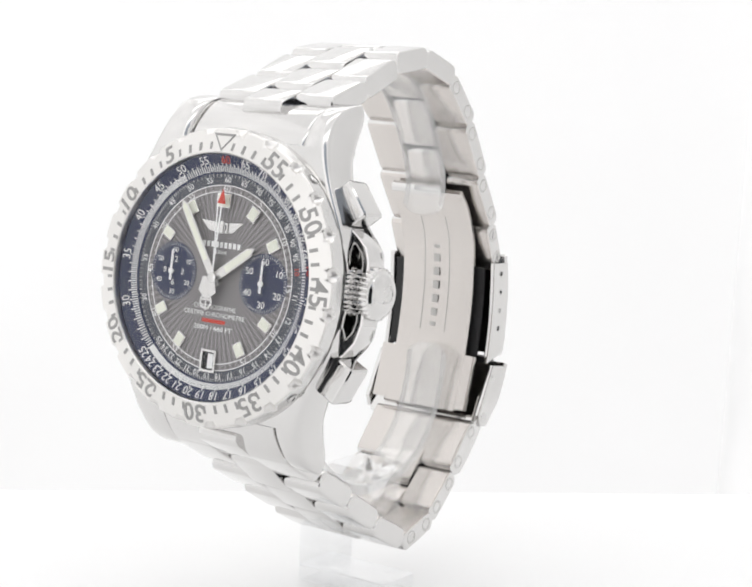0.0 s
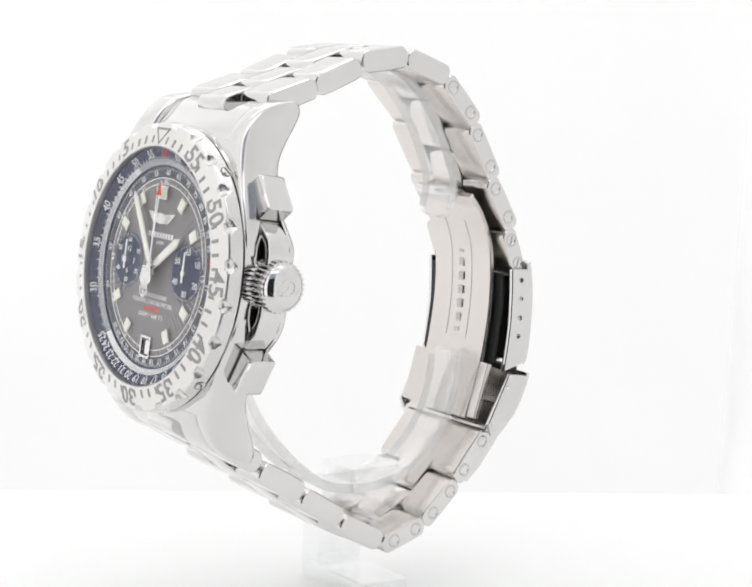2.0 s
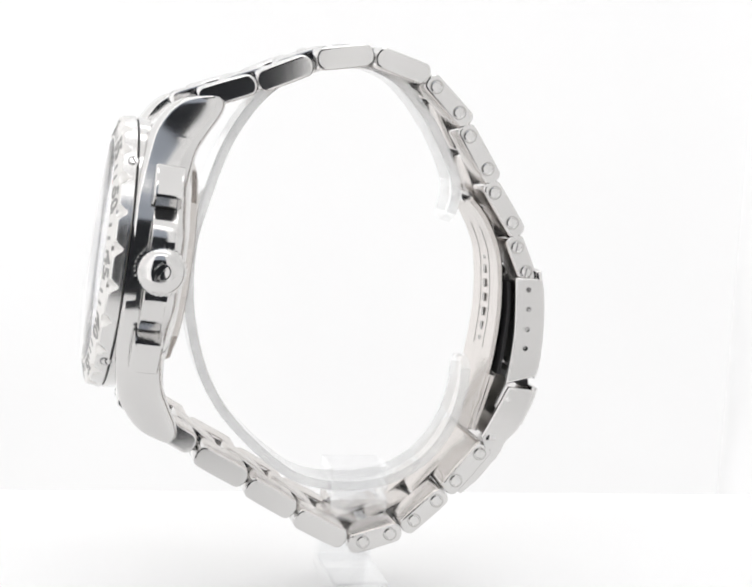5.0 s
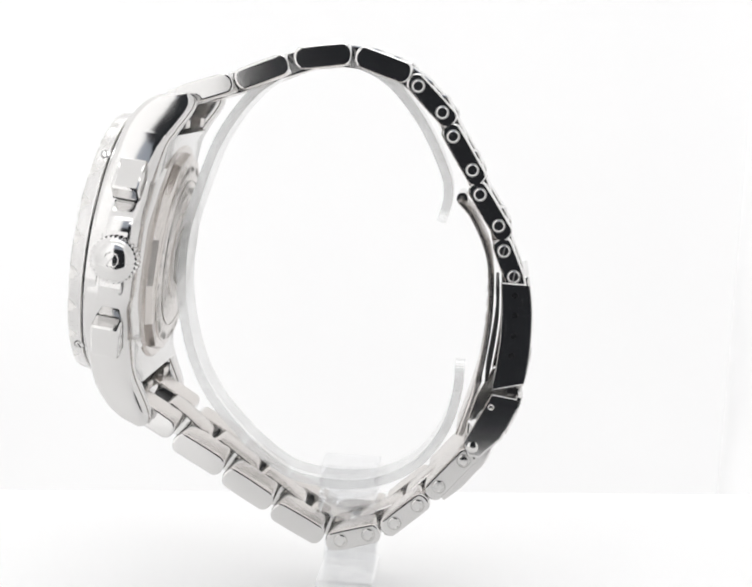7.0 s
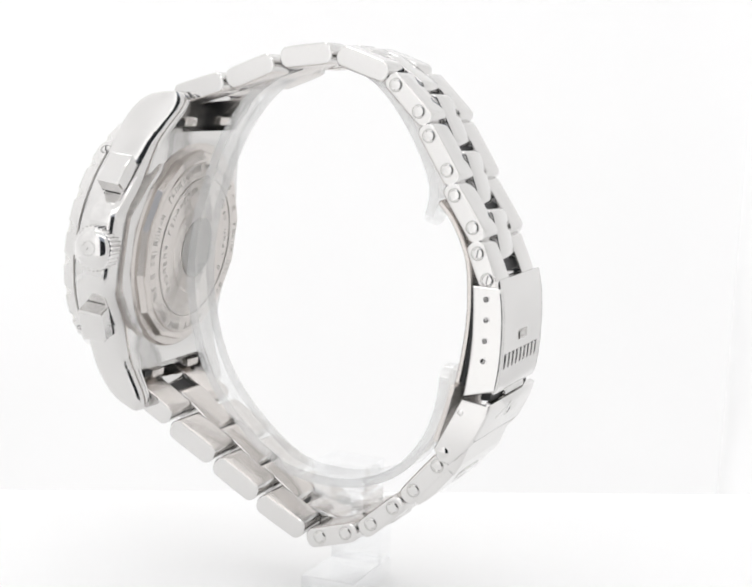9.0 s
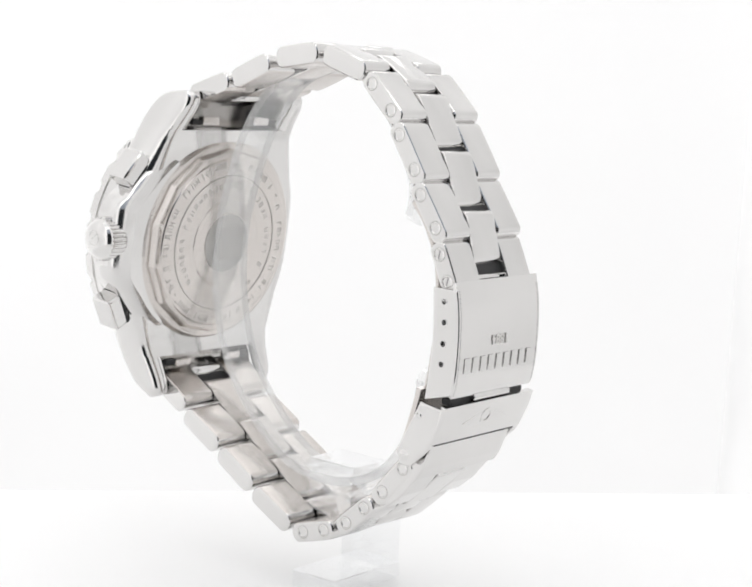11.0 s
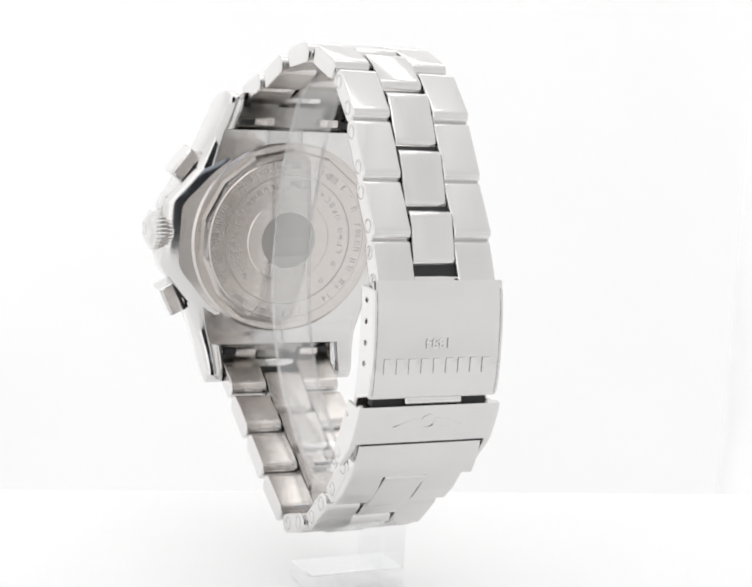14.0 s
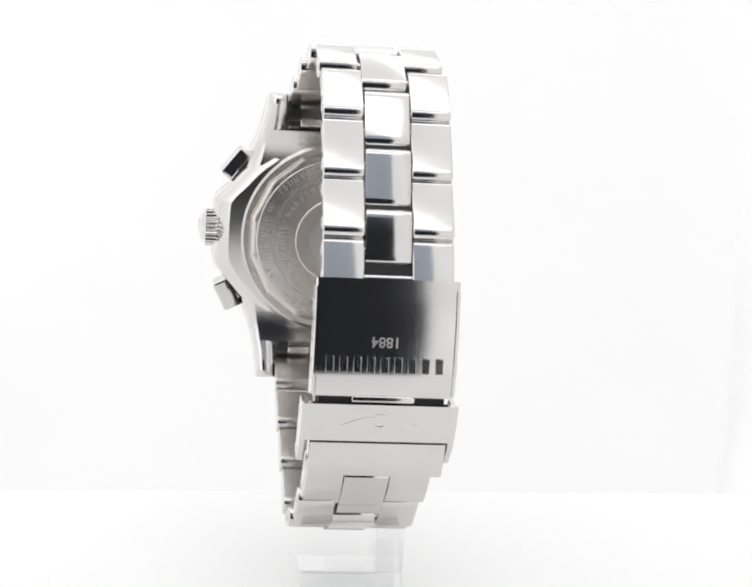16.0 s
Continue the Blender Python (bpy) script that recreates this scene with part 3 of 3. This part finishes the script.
def crown_side():
    out = CASE @ Matrix.Translation((-0.5, 0.7, -8.2)) @ Matrix.Rotation(radians(90), 4, "Y")

    def flute(a, r, h):
        return r * (1 - 0.075 * (0.5 + 0.5 * math.cos(a * 30)) ** 1.5) if 22.8 < h < 25.75 and r > 3.5 else r
    prof = [(2.6, 20.5), (2.6, 22.1), (3.5, 22.3), (3.85, 22.85), (3.88, 24.0), (3.88, 25.0), (3.82, 25.7), (3.42, 25.76), (3.3, 25.9), (3.1, 26.2), (2.5, 26.65), (1.5, 26.98), (0.3, 27.1)]
    crown = part("crown", lathe(prof, 30 * 8, flute), STEEL, watch, "fluted steel winding crown with domed cap", out, 40)
    # Darker ring puts shade between the flutes into colour.
    part("flute_shadow_ring", lathe([(3.45, 22.6), (3.45, 25.6)], 60), ENGRAVED, crown, "dark ring as shade between the flutes", out)
    swirl = [move(block((0.24, 1.0, 0.22), bevel=0.07), Matrix.Translation((1.15 * math.cos(radians(q)), 0.2 + 1.15 * math.sin(radians(q)), 26.98)) @ Matrix.Rotation(radians(q), 4, "Z")) for q in range(-120, 151, 30)]
    swirl.append(move(block((0.26, 2.8, 0.2), bevel=0.07), Matrix.Translation((-0.2, 0, 27.0)) @ Matrix.Rotation(radians(-35), 4, "Z")))
    part("cap_emblem", join(*swirl), STEEL, crown, "", out)
    # arched guard round the crown, open to the front, closed behind by the flared case flank
    arch = [(19.0, 10.6), (21.7, 8.7), (23.3, 7.2), (24.0, 5.2), (24.0, -3.9), (23.2, -6.6), (21.5, -8.6), (19.0, -10.4),
            (19.0, -6.9), (21.4, -6.1), (22.4, -4.9), (22.8, -3.4), (22.8, 4.7), (22.4, 6.3), (21.4, 7.3), (19.0, 8.1)]
    guard = part("crown_guard", prism(arch, -10.0, -6.1, 0.3, 2, "z"), CASE_STEEL, watch, "polished arched crown guard", CASE)
    rear = []
    for n, inset in ((-9.6, 0.0), (-10.2, 0.1), (-10.8, 0.6), (-11.5, 1.7), (-12.0, 3.2)):
        rear.append([(x - inset, u * (1 - inset * 0.012), n) for x, u in smooth_line([(15.0, 15.5), (18.2, 12.8), (21.0, 9.6), (23.3, 7.0), (23.9, 4.9), (23.9, -3.8), (23.1, -6.7), (20.8, -9.6), (18.0, -13.0), (15.0, -15.5)], 4)])
    part("guard_rear", loft(rear), CASE_STEEL, guard, "smooth flared rear of the crown guard", CASE, 40)
    # Near-black plate stands in for shade and dark reflections behind the guard.
    part("guard_shade", prism([(20.0, 6.8), (22.7, 5.4), (22.7, -4.2), (20.0, -5.8)], -9.4, -9.0, 0, 1, "z"), DARK, guard, "dark plate as shade behind the guard", CASE)
    # chronograph pushers: base, black gap shade, cap; each stands square to its slanted shoulder
    for ang, reach, cross in ((37.6, 25.3, -1.65), (-27.0, 25.7, -1.64)):
        side = 1 if ang > 0 else -1
        tilt = Matrix.Translation((0, 0, -7.95)) @ Matrix.Rotation(radians(ang), 4, "Z")
        cap = [(reach - 2.9, cross - 3.0), (reach - 0.25, cross - 3.0), (reach, cross - 2.6), (reach, cross + 2.6), (reach - 0.25, cross + 3.0), (reach - 2.9, cross + 3.0)]
        ps = part("pusher", prism(cap, -2.3, 2.3, 0.55, 3, "z"), STEEL, watch, "polished chronograph pusher", CASE @ tilt)
        # Near-black slab fills the gap, its shade given as colour.
        part("pusher_gap_shade", block((0.5, 5.9, 4.5), (reach - 3.05, cross, 0), 0.15), DARK, ps, "dark slab as shade under the pusher cap", CASE @ tilt)
        part("pusher_base", block((5.6, 6.6, 3.6), (reach - 6.0, cross - side * 1.1, 0), 0.5, 3), CASE_STEEL, ps, "", CASE @ tilt)


crown_side()


def caseback():
    def facet(a, r, h):
        k = (a / (2 * math.pi) * 14) % 1 - 0.5
        return r * math.cos(math.pi / 14) / math.cos(2 * math.pi / 14 * k) if 16.3 < r < 17.4 else r
    prof = [(18.6, -10.5), (18.6, -11.9), (18.0, -12.3), (17.3, -12.3), (16.9, -13.3), (16.4, -13.5), (15.6, -13.55), (15.4, -13.75), (12.5, -13.95), (8.2, -14.05), (8.0, -14.2), (0.3, -14.25)]
    back = part("case_back", lathe(prof, 14 * 10, facet), BRUSHED, watch, "screwed steel case back with engraved ring", CASE, 18)
    rng = random.Random(4)
    for r, n, sz, lift in ((14.3, 78, 1.5, -13.84), (10.8, 50, 1.05, -14.0)):
        marks = []
        for k in range(n):
            if rng.random() < 0.16 or (k * 5 // n) % 5 == 2 and r < 12:
                continue
            turned = Matrix.Rotation(2 * math.pi * k / n, 4, "Z")
            for x in (-0.3, 0.3):
                if rng.random() < 0.75:
                    marks.append(move(block((0.16, sz * rng.uniform(0.7, 1.0), 0.05)), turned @ Matrix.Translation((x, r, lift))))
            for y in (-0.45, 0.0, 0.45):
                if rng.random() < 0.5:
                    marks.append(move(block((0.6, 0.14, 0.05)), turned @ Matrix.Translation((0, r + y * sz, lift))))
        part("engraving", join(*marks), ETCHED, back, "ring of worn engraved bars", CASE)
    for r in (12.5,):
        part("turned_line", lathe([(r - 0.07, -14.05), (r - 0.07, -13.93 if r > 12 else -14.06), (r + 0.07, -13.93 if r > 12 else -14.06), (r + 0.07, -14.05)], 96, close=True), ETCHED, back, "", CASE)
    part("medallion", lathe([(5.4, -14.2), (5.4, -14.32), (5.1, -14.36), (0.2, -14.36)], 64), ETCHED, back, "engraved medallion", CASE)


caseback()

# ---- bracelet ----
# side outline of each link (x, z) from end to end, thickness, middle in y, half width
LINKS = [((-32.2, -6.5), (-23.0, -3.4), 3.5, -2.4, 10.9), ((-22.8, -3.5), (-14.2, 0.2), 3.6, -2.0, 10.7), ((-13.5, 0.7), (-4.1, 2.1), 3.7, -1.4, 10.5),
         ((-3.6, 2.0), (5.6, -0.9), 3.6, -0.9, 10.3), ((5.4, -1.1), (12.9, -8.4), 3.3, -0.35, 10.4), ((11.9, -8.6), (17.9, -17.8), 3.3, -0.35, 10.4),
         ((16.8, -17.8), (22.8, -26.6), 3.3, -0.35, 10.4), ((21.6, -26.6), (25.4, -35.0), 3.3, -0.35, 10.4)]
LOWER = [((19.4, -62.3), (12.5, -70.6), 3.4, -1.2, 10.2), ((12.4, -70.6), (5.2, -77.1), 3.4, -1.6, 10.2), ((4.9, -76.9), (-4.2, -79.6), 3.5, -2.1, 10.3),
         ((-4.7, -78.6), (-13.5, -74.1), 3.7, -2.4, 10.4), ((-13.6, -73.4), (-21.9, -68.6), 3.8, -2.5, 10.6), ((-22.0, -67.9), (-30.5, -63.2), 3.8, -2.6, 10.8),
         ((-30.6, -62.2), (-39.6, -56.9), 3.7, -2.6, 10.9)]
MID = 3.65   # half width of the middle links


def pivots(link):
    a, b = Vector(link[0]), Vector(link[1])
    d = (b - a).normalized()
    return a + d * 2.1, b - d * 2.6


def brush_inside(ob):
    """The faces of a link that lie against the wrist are brushed, not polished."""
    ob.data.materials.append(BRUSHED)
    heart = Vector((-8.0, 0, FLOOR_Z - 38.0)) * MM
    for f in ob.data.polygons:
        way = heart - f.center
        way.y = 0
        if f.normal.dot(way.normalized()) > 0.6:
            f.material_index = 1
    return ob


def chain(links, pinned):
    for i, (a, b, th, yc, hw) in enumerate(links):
        outline = capsule(a, b, th)
        full = links is LOWER and i == 0
        for lo, hi in (((yc - hw, yc - MID - 0.14), (yc + MID + 0.14, yc + hw)) if not full else ((yc - hw, yc + hw),)):
            lk = part("bracelet_link", prism(outline, lo, hi, 0.42, 3), STEEL, watch, "polished steel outer bracelet link", angle=25)
            brush_inside(lk)
            if lo < yc - MID and not full:
                # Near-black block stands in for the shade in the gap between middle links.
                gap_block = capsule(Vector(a).lerp(Vector(b), 0.3), Vector(a).lerp(Vector(b), 0.7), th * 0.4)
                part("link_gap_shade", prism(gap_block, yc - MID - 0.2, yc + MID + 0.2), DARK, lk, "")
                for p in pivots((a, b)):
                    rod = Matrix.Translation((p.x, yc, p.y)) @ Matrix.Rotation(radians(90), 4, "X")
                    part("link_rod", lathe([(0.75, -MID - 0.2), (0.75, MID + 0.2)], 16), STEEL, lk, "", rod)
            if i in pinned:
                for p in pivots((a, b)):
                    for y, s in ((lo, -1), (hi, 1)):
                        if abs(y - yc) < hw - 0.1:
                            continue
                        m = Matrix.Translation((p.x, y, p.y)) @ Matrix.Rotation(radians(90 * (1 if s < 0 else -1)), 4, "X")
                        pin = part("pin", lathe([(1.0, -0.4), (1.0, 0.02), (0.82, 0.1), (0.75, 0.02), (0.2, 0.04)], 20), STEEL, lk, "", m)
                        # Darker ring stands in for shade in a groove round the pin.
                        part("pin_groove_shade", lathe([(1.0, -0.3), (1.0, 0.025), (1.16, 0.025), (1.16, -0.3)], 20, close=True), ETCHED, pin, "", m)
                        if i == 7:
                            # Darker bar on the pin gives its slot's shade as colour.
                            part("slot", block((1.3, 0.22, 0.05), (0, 0, 0.05)), ENGRAVED, pin, "", m @ Matrix.Rotation(radians(80), 4, "Z"))
    for (a, b) in zip(links, links[1:]):
        p, q = pivots(a)[1], pivots(b)[0]
        d = (q - p).normalized()
        th = (a[2] + b[2]) / 2
        pitch = ((Vector(b[0]) + Vector(b[1])) - (Vector(a[0]) + Vector(a[1]))).length / 2
        reach = (pitch - 0.15 - (q - p).length) / 2
        yc = (a[3] + b[3]) / 2
        brush_inside(part("middle_link", prism(capsule(p - d * reach, q + d * reach, th + 0.1), yc - MID, yc + MID, 0.22, 2), STEEL, watch, "polished steel middle bracelet link", angle=25))


chain(LINKS, (4, 5, 6, 7))
chain(LOWER, (0, 1, 2))


def end_links():
    for s in (-1, 1):
        secs = []
        for u in np.linspace(20.7, 27.4, 12):
            secs.append(rounded(-10.75, 10.75, max(interp(BACK, u) + 1.2, interp(FRONT, u) - 4.2), interp(FRONT, u) - 0.15, s * u, 0.6))
        part("end_link", loft(secs), STEEL, watch, "polished end link between the lugs", CASE)
        n0 = interp(BACK, 21.6) + 1.3
        for x in (-1, 1):
            # Near-black block paints the shade of a slot that isn't cut.
            part("bar_slot_shade", block((2.2, 1.0, 1.0), (x * 9.5, s * 22.0, n0 - 0.3)), DARK, case, "dark block as slot shade behind the end link", CASE)
            part("bar_sleeve", block((4.0, 1.5, 1.5), (x * 6.4, s * 22.3, n0 - 0.4), 0.35, 2), BRUSHED, case, "", CASE)
        # first middle piece joining the end link and the chain
        first = LINKS[0] if s > 0 else LOWER[-1]
        a = Vector(first[0] if s > 0 else first[1])
        d = (Vector(first[1]) - Vector(first[0])).normalized() * (1 if s > 0 else -1)
        part("middle_link", prism(capsule(a - d * 3.4, a + d * 3.9, 3.6), -2.6 - MID, -2.6 + MID, 0.22, 2), STEEL, watch, "polished steel middle bracelet link", angle=25)


end_links()


COVER = [(26.8, -32.3), (27.6, -36.5), (27.9, -41.0), (27.8, -46.0), (27.4, -49.4), (26.9, -50.9)]


def clasp():
    def on_cover(z):
        """A frame on the cover at height z, for writing that reads upside down."""
        line = sorted((q[1], q[0]) for q in smooth_line(COVER))
        x0, x1 = interp(line, z - 0.5), interp(line, z + 0.5)
        up = Vector((x0 - x1, 0, -1.0)).normalized()
        right = Vector((0, -1, 0))
        out = right.cross(up)
        m = Matrix((right, up, out)).transposed().to_4x4()
        m.translation = Vector((interp(line, z), -0.5, z)) + out * 0.11
        return m

    outer = smooth_line(COVER)
    inner = smooth_line([(22.3, -33.6), (22.6, -37.8), (22.7, -42.6), (22.4, -46.8), (21.8, -51.8)])
    body = part("clasp_cover", prism(strip(outer, -1.0), -11.7, 10.9, 0.48, 4), STEEL, watch, "polished folding clasp cover with raised lettering", angle=25)
    poly = outer[2:-2] + inner[::-1]
    for lo, hi, s in ((-11.75, -10.7, -1), (9.9, 10.95, 1)):
        wall = part("side_wall", prism(poly, lo, hi, 0.36, 3), STEEL, body, "polished clasp side with adjusting holes")
        for x, z in ((24.7, -35.6), (24.9, -38.9), (24.9, -42.3), (24.8, -45.6)):
            y = lo if s < 0 else hi
            m = Matrix.Translation((x, y, z)) @ Matrix.Rotation(radians(90 * (1 if s < 0 else -1)), 4, "X")
            part("adjusting_hole", lathe([(0.62, -0.3), (0.62, 0.03), (0.46, 0.03), (0.46, -0.3)], 20, close=True), STEEL, wall, "", m)
            # Near-black disc stands in for the shade inside the hole.
            part("adjusting_hole", lathe([(0.47, -0.3), (0.47, 0.0)], 16), DARK, wall, "", m)
    # raised number and plain bars on the cover; they read upside down
    part("raised_number", lettering("1884", 2.3, 0.05, 0.03), SATIN, body, "", on_cover(-42.0))
    for k in range(9):
        part("raised_bar", block((1.25, 2.5, 0.16), (-8.6 + 2.15 * k, 0, 0), 0.07, 2), STEEL, body, "", on_cover(-45.7))
    # near-black block as the slot's shade, with the release bar
    part("release_slot_shade", block((1.6, 20.0, 1.0), (25.3, -0.5, -51.7)), DARK, body, "dark block as shade between cover and flap")
    part("release_bar", block((1.3, 10.0, 1.1), (26.5, -0.3, -51.35), 0.4, 3), STEEL, body, "steel release bar")
    # safety flap
    top = smooth_line([(27.1, -52.2), (26.5, -54.5), (24.7, -58.6)])
    flap = part("safety_flap", prism(strip(top, -1.0), -13.0, 11.8, 0.4, 3), STEEL, watch, "polished safety flap with faint winged emblem", angle=25)
    side = [(22.0, -52.0), (26.6, -52.6), (25.9, -55.2), (24.1, -59.4), (20.6, -62.9), (18.6, -62.7), (17.8, -60.6)]
    for lo, hi in ((-13.0, -12.0), (10.8, 11.8)):
        w = part("side_wall", prism(side, lo, hi, 0.36, 3), STEEL, flap, "polished flap side")
        for x, z, r in ((19.4, -61.1, 0.95), (22.0, -54.2, 0.5)):
            y = lo if lo < 0 else hi
            m = Matrix.Translation((x, y, z)) @ Matrix.Rotation(radians(90 * (1 if lo < 0 else -1)), 4, "X")
            part("pin", lathe([(r, -0.4), (r, 0.02), (r * 0.7, 0.14), (r * 0.2, 0.16)], 20), STEEL, w, "", m)
    em = Matrix(((0, 0, 1, 26.3), (1, 0, 0, -0.6), (0, 1, 0, -55.0), (0, 0, 0, 1))) @ Matrix.Rotation(radians(20), 4, "X")
    wings = join(prism([(1.2, -0.8), (1.2, 0.8), (2.6, 0.7), (6.1, -0.8), (4.0, -0.95)], -0.1, 0.05, 0.03, 1, "z"),
                 prism([(-1.2, 0.8), (-1.2, -0.8), (-4.0, -0.95), (-6.1, -0.8), (-2.6, 0.7)], -0.1, 0.05, 0.03, 1, "z"),
                 lathe([(1.4, -0.1), (1.4, 0.07), (1.0, 0.07), (1.0, -0.1)], 24, close=True))
    part("emblem", wings, STEEL, flap, "", em)
    # last plate below the flap
    part("extension_plate", prism([(23.9, -58.2), (22.0, -63.4), (20.9, -65.2), (18.0, -63.0), (20.5, -57.6)], -11.25, 10.7, 0.3, 2), STEEL, watch, "polished plate joining flap and bracelet")
    # Near-black strip draws the line of shade below the flap.
    part("flap_shade", block((0.8, 21.6, 0.45), (23.75, -0.4, -58.85)), DARK, flap, "dark strip as shade under the flap edge")
    for lo, hi in ((-11.25, -1.4 - MID - 0.1), (-1.4 + MID + 0.1, 9.0)):
        part("extension_arm", prism([(21.0, -64.9), (18.0, -68.6), (15.2, -71.0), (13.6, -69.6), (18.5, -62.5)], lo, hi, 0.25, 2), STEEL, watch, "polished arm of the joining plate")
    part("middle_link", prism(capsule((20.15, -64.3), (12.8, -71.3), 3.0, flat=0.3), -1.4 - MID, -1.4 + MID, 0.22, 2), STEEL, watch, "polished steel middle bracelet link", angle=25)
    # folding blade inside
    blade = smooth_line([(15.0, -20.6), (17.6, -23.6), (20.3, -29.2), (21.2, -35.2), (21.2, -41.7), (20.2, -49.6), (18.6, -56.0), (17.2, -60.5)])
    bl = part("folding_blade", prism(strip(blade, -0.9), -8.4, 6.6, 0.2, 1), BRUSHED, watch, "brushed folding blade with plain bars")
    part("blade_hinge", move(lathe([(0.95, -6.0), (0.95, 4.6)], 20), Matrix.Translation((15.0, 0, -20.8)) @ Matrix.Rotation(radians(90), 4, "X")), STEEL, bl, "")
    part("blade_foot", prism(strip([(20.2, -50.6), (19.2, -54.6), (17.6, -60.2)], -1.0), -10.4, 9.4, 0.25, 2), BRUSHED, bl, "broad brushed foot of the blade")
    for y in (-3.5, 1.7):
        part("blade_groove", prism(strip(blade[8:-14], -0.95), y, y + 0.14), ETCHED, bl, "")
    # Near-black sheet puts the shade inside the clasp into colour.
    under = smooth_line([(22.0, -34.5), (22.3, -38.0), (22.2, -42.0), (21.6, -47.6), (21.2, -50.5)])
    part("clasp_inside_shade", prism(strip(under, -0.5), -9.9, 8.9, 0.0), DARK, bl, "dark sheet as shade inside the clasp")
    for z in np.linspace(-28.5, -48.5, 9):
        part("engraved_bar", move(block((0.12, 1.2, 1.4)), Matrix.Translation((19.35 + 0.95 - 0.0019 * (z + 38.5) ** 2 * 3 - 0.08, -0.8, z))), ETCHED, bl, "")


clasp()


# ---- the clear stand ----
def stand():
    st = tagged(new("watch_stand"), "clear acrylic c-ring watch stand on a small foot", "stand")
    line = smooth_line([(10.9, -24.9), (11.9, -20.5), (11.0, -16.4), (7.2, -9.3), (2.1, -3.3), (-2.8, -0.6), (-8.2, 0.1), (-13.8, -1.4), (-20.0, -5.6), (-25.2, -13.0),
                        (-28.5, -22.0), (-30.6, -30.1), (-30.9, -38.2), (-30.0, -44.7), (-28.1, -51.2), (-25.1, -56.8), (-20.8, -61.8), (-15.7, -66.3), (-10.6, -69.2), (-3.0, -70.2),
                        (4.0, -69.0), (9.7, -65.6), (13.6, -60.0), (15.3, -54.0), (15.6, -48.5)])
    v = [Vector(q) for q in line]
    gone = [0.0]
    for p, q in zip(v, v[1:]):
        gone.append(gone[-1] + (q - p).length)

    def ring(lo, hi):
        """A bent strip whose two ends have rounded corners."""
        secs = []
        for i, q in enumerate(v):
            d = (v[min(i + 1, len(v) - 1)] - v[max(i - 1, 0)]).normalized()
            n = Vector((-d.y, d.x)) * -1.6
            left = min(gone[i], gone[-1] - gone[i])
            cut = 2.4 - math.sqrt(max(0.0, 2.4 ** 2 - max(0.0, 2.4 - left) ** 2)) if left < 2.4 else 0.0
            a, b = min(lo + cut, lo + 2.4), max(hi - cut, hi - 2.4)
            secs.append([(q.x, a, q.y), (q.x, b, q.y), (q.x + n.x, b, q.y + n.y), (q.x + n.x, a, q.y + n.y)])
        return loft(secs)
    part("c_ring", ring(-5.7, 1.5), ACRYLIC, st, "clear bent acrylic ring")
    for lo in (-5.78, 1.54):
        part("ring_edge", prism(strip(line[2:-2], -1.6), lo, lo + 0.04), FROSTED, st, "milky sawn edge of the ring")
    right = [(3.6, -67.6), (3.6, -69.2), (3.1, -69.5), (3.1, -70.1), (3.6, -70.4), (3.6, -71.6), (3.1, -71.9), (3.1, -72.4), (3.6, -72.7), (3.6, -75.0)]
    arc = [(-1.4 + 5.0 * math.cos(radians(a)), -75.0 + 2.2 * math.sin(radians(a))) for a in range(-10, -171, -16)]
    left = [(-2.8 - x, z) for x, z in right[::-1]]
    part("saddle", prism(right + arc + left, -6.4, 2.6, 0.15, 1), BLOCK_ACRYLIC, st, "clear ribbed saddle block")
    part("post", block((9.6, 5.0, 11.5), (-1.2, 5.5, -81.5), 0.4), BLOCK_ACRYLIC, st, "clear post")
    part("foot", block((9.8, 18.0, 3.0), (-1.0, -1.0, -88.45), 0.4), BLOCK_ACRYLIC, st, "clear foot plate")
    return st


watch_stand = stand()


def turn(t):
    """The turntable's angle in degrees at t seconds."""
    return -13.06 - 8.676 * (t - 8) - 0.404 * ((t - 8) / 8) ** 2


def motions():
    rows = [(k * 0.25, pose(0, 0, 0, 0, 0, turn(k * 0.25))) for k in range(65)]
    walk(watch, rows)
    walk(watch_stand, rows)


motions()
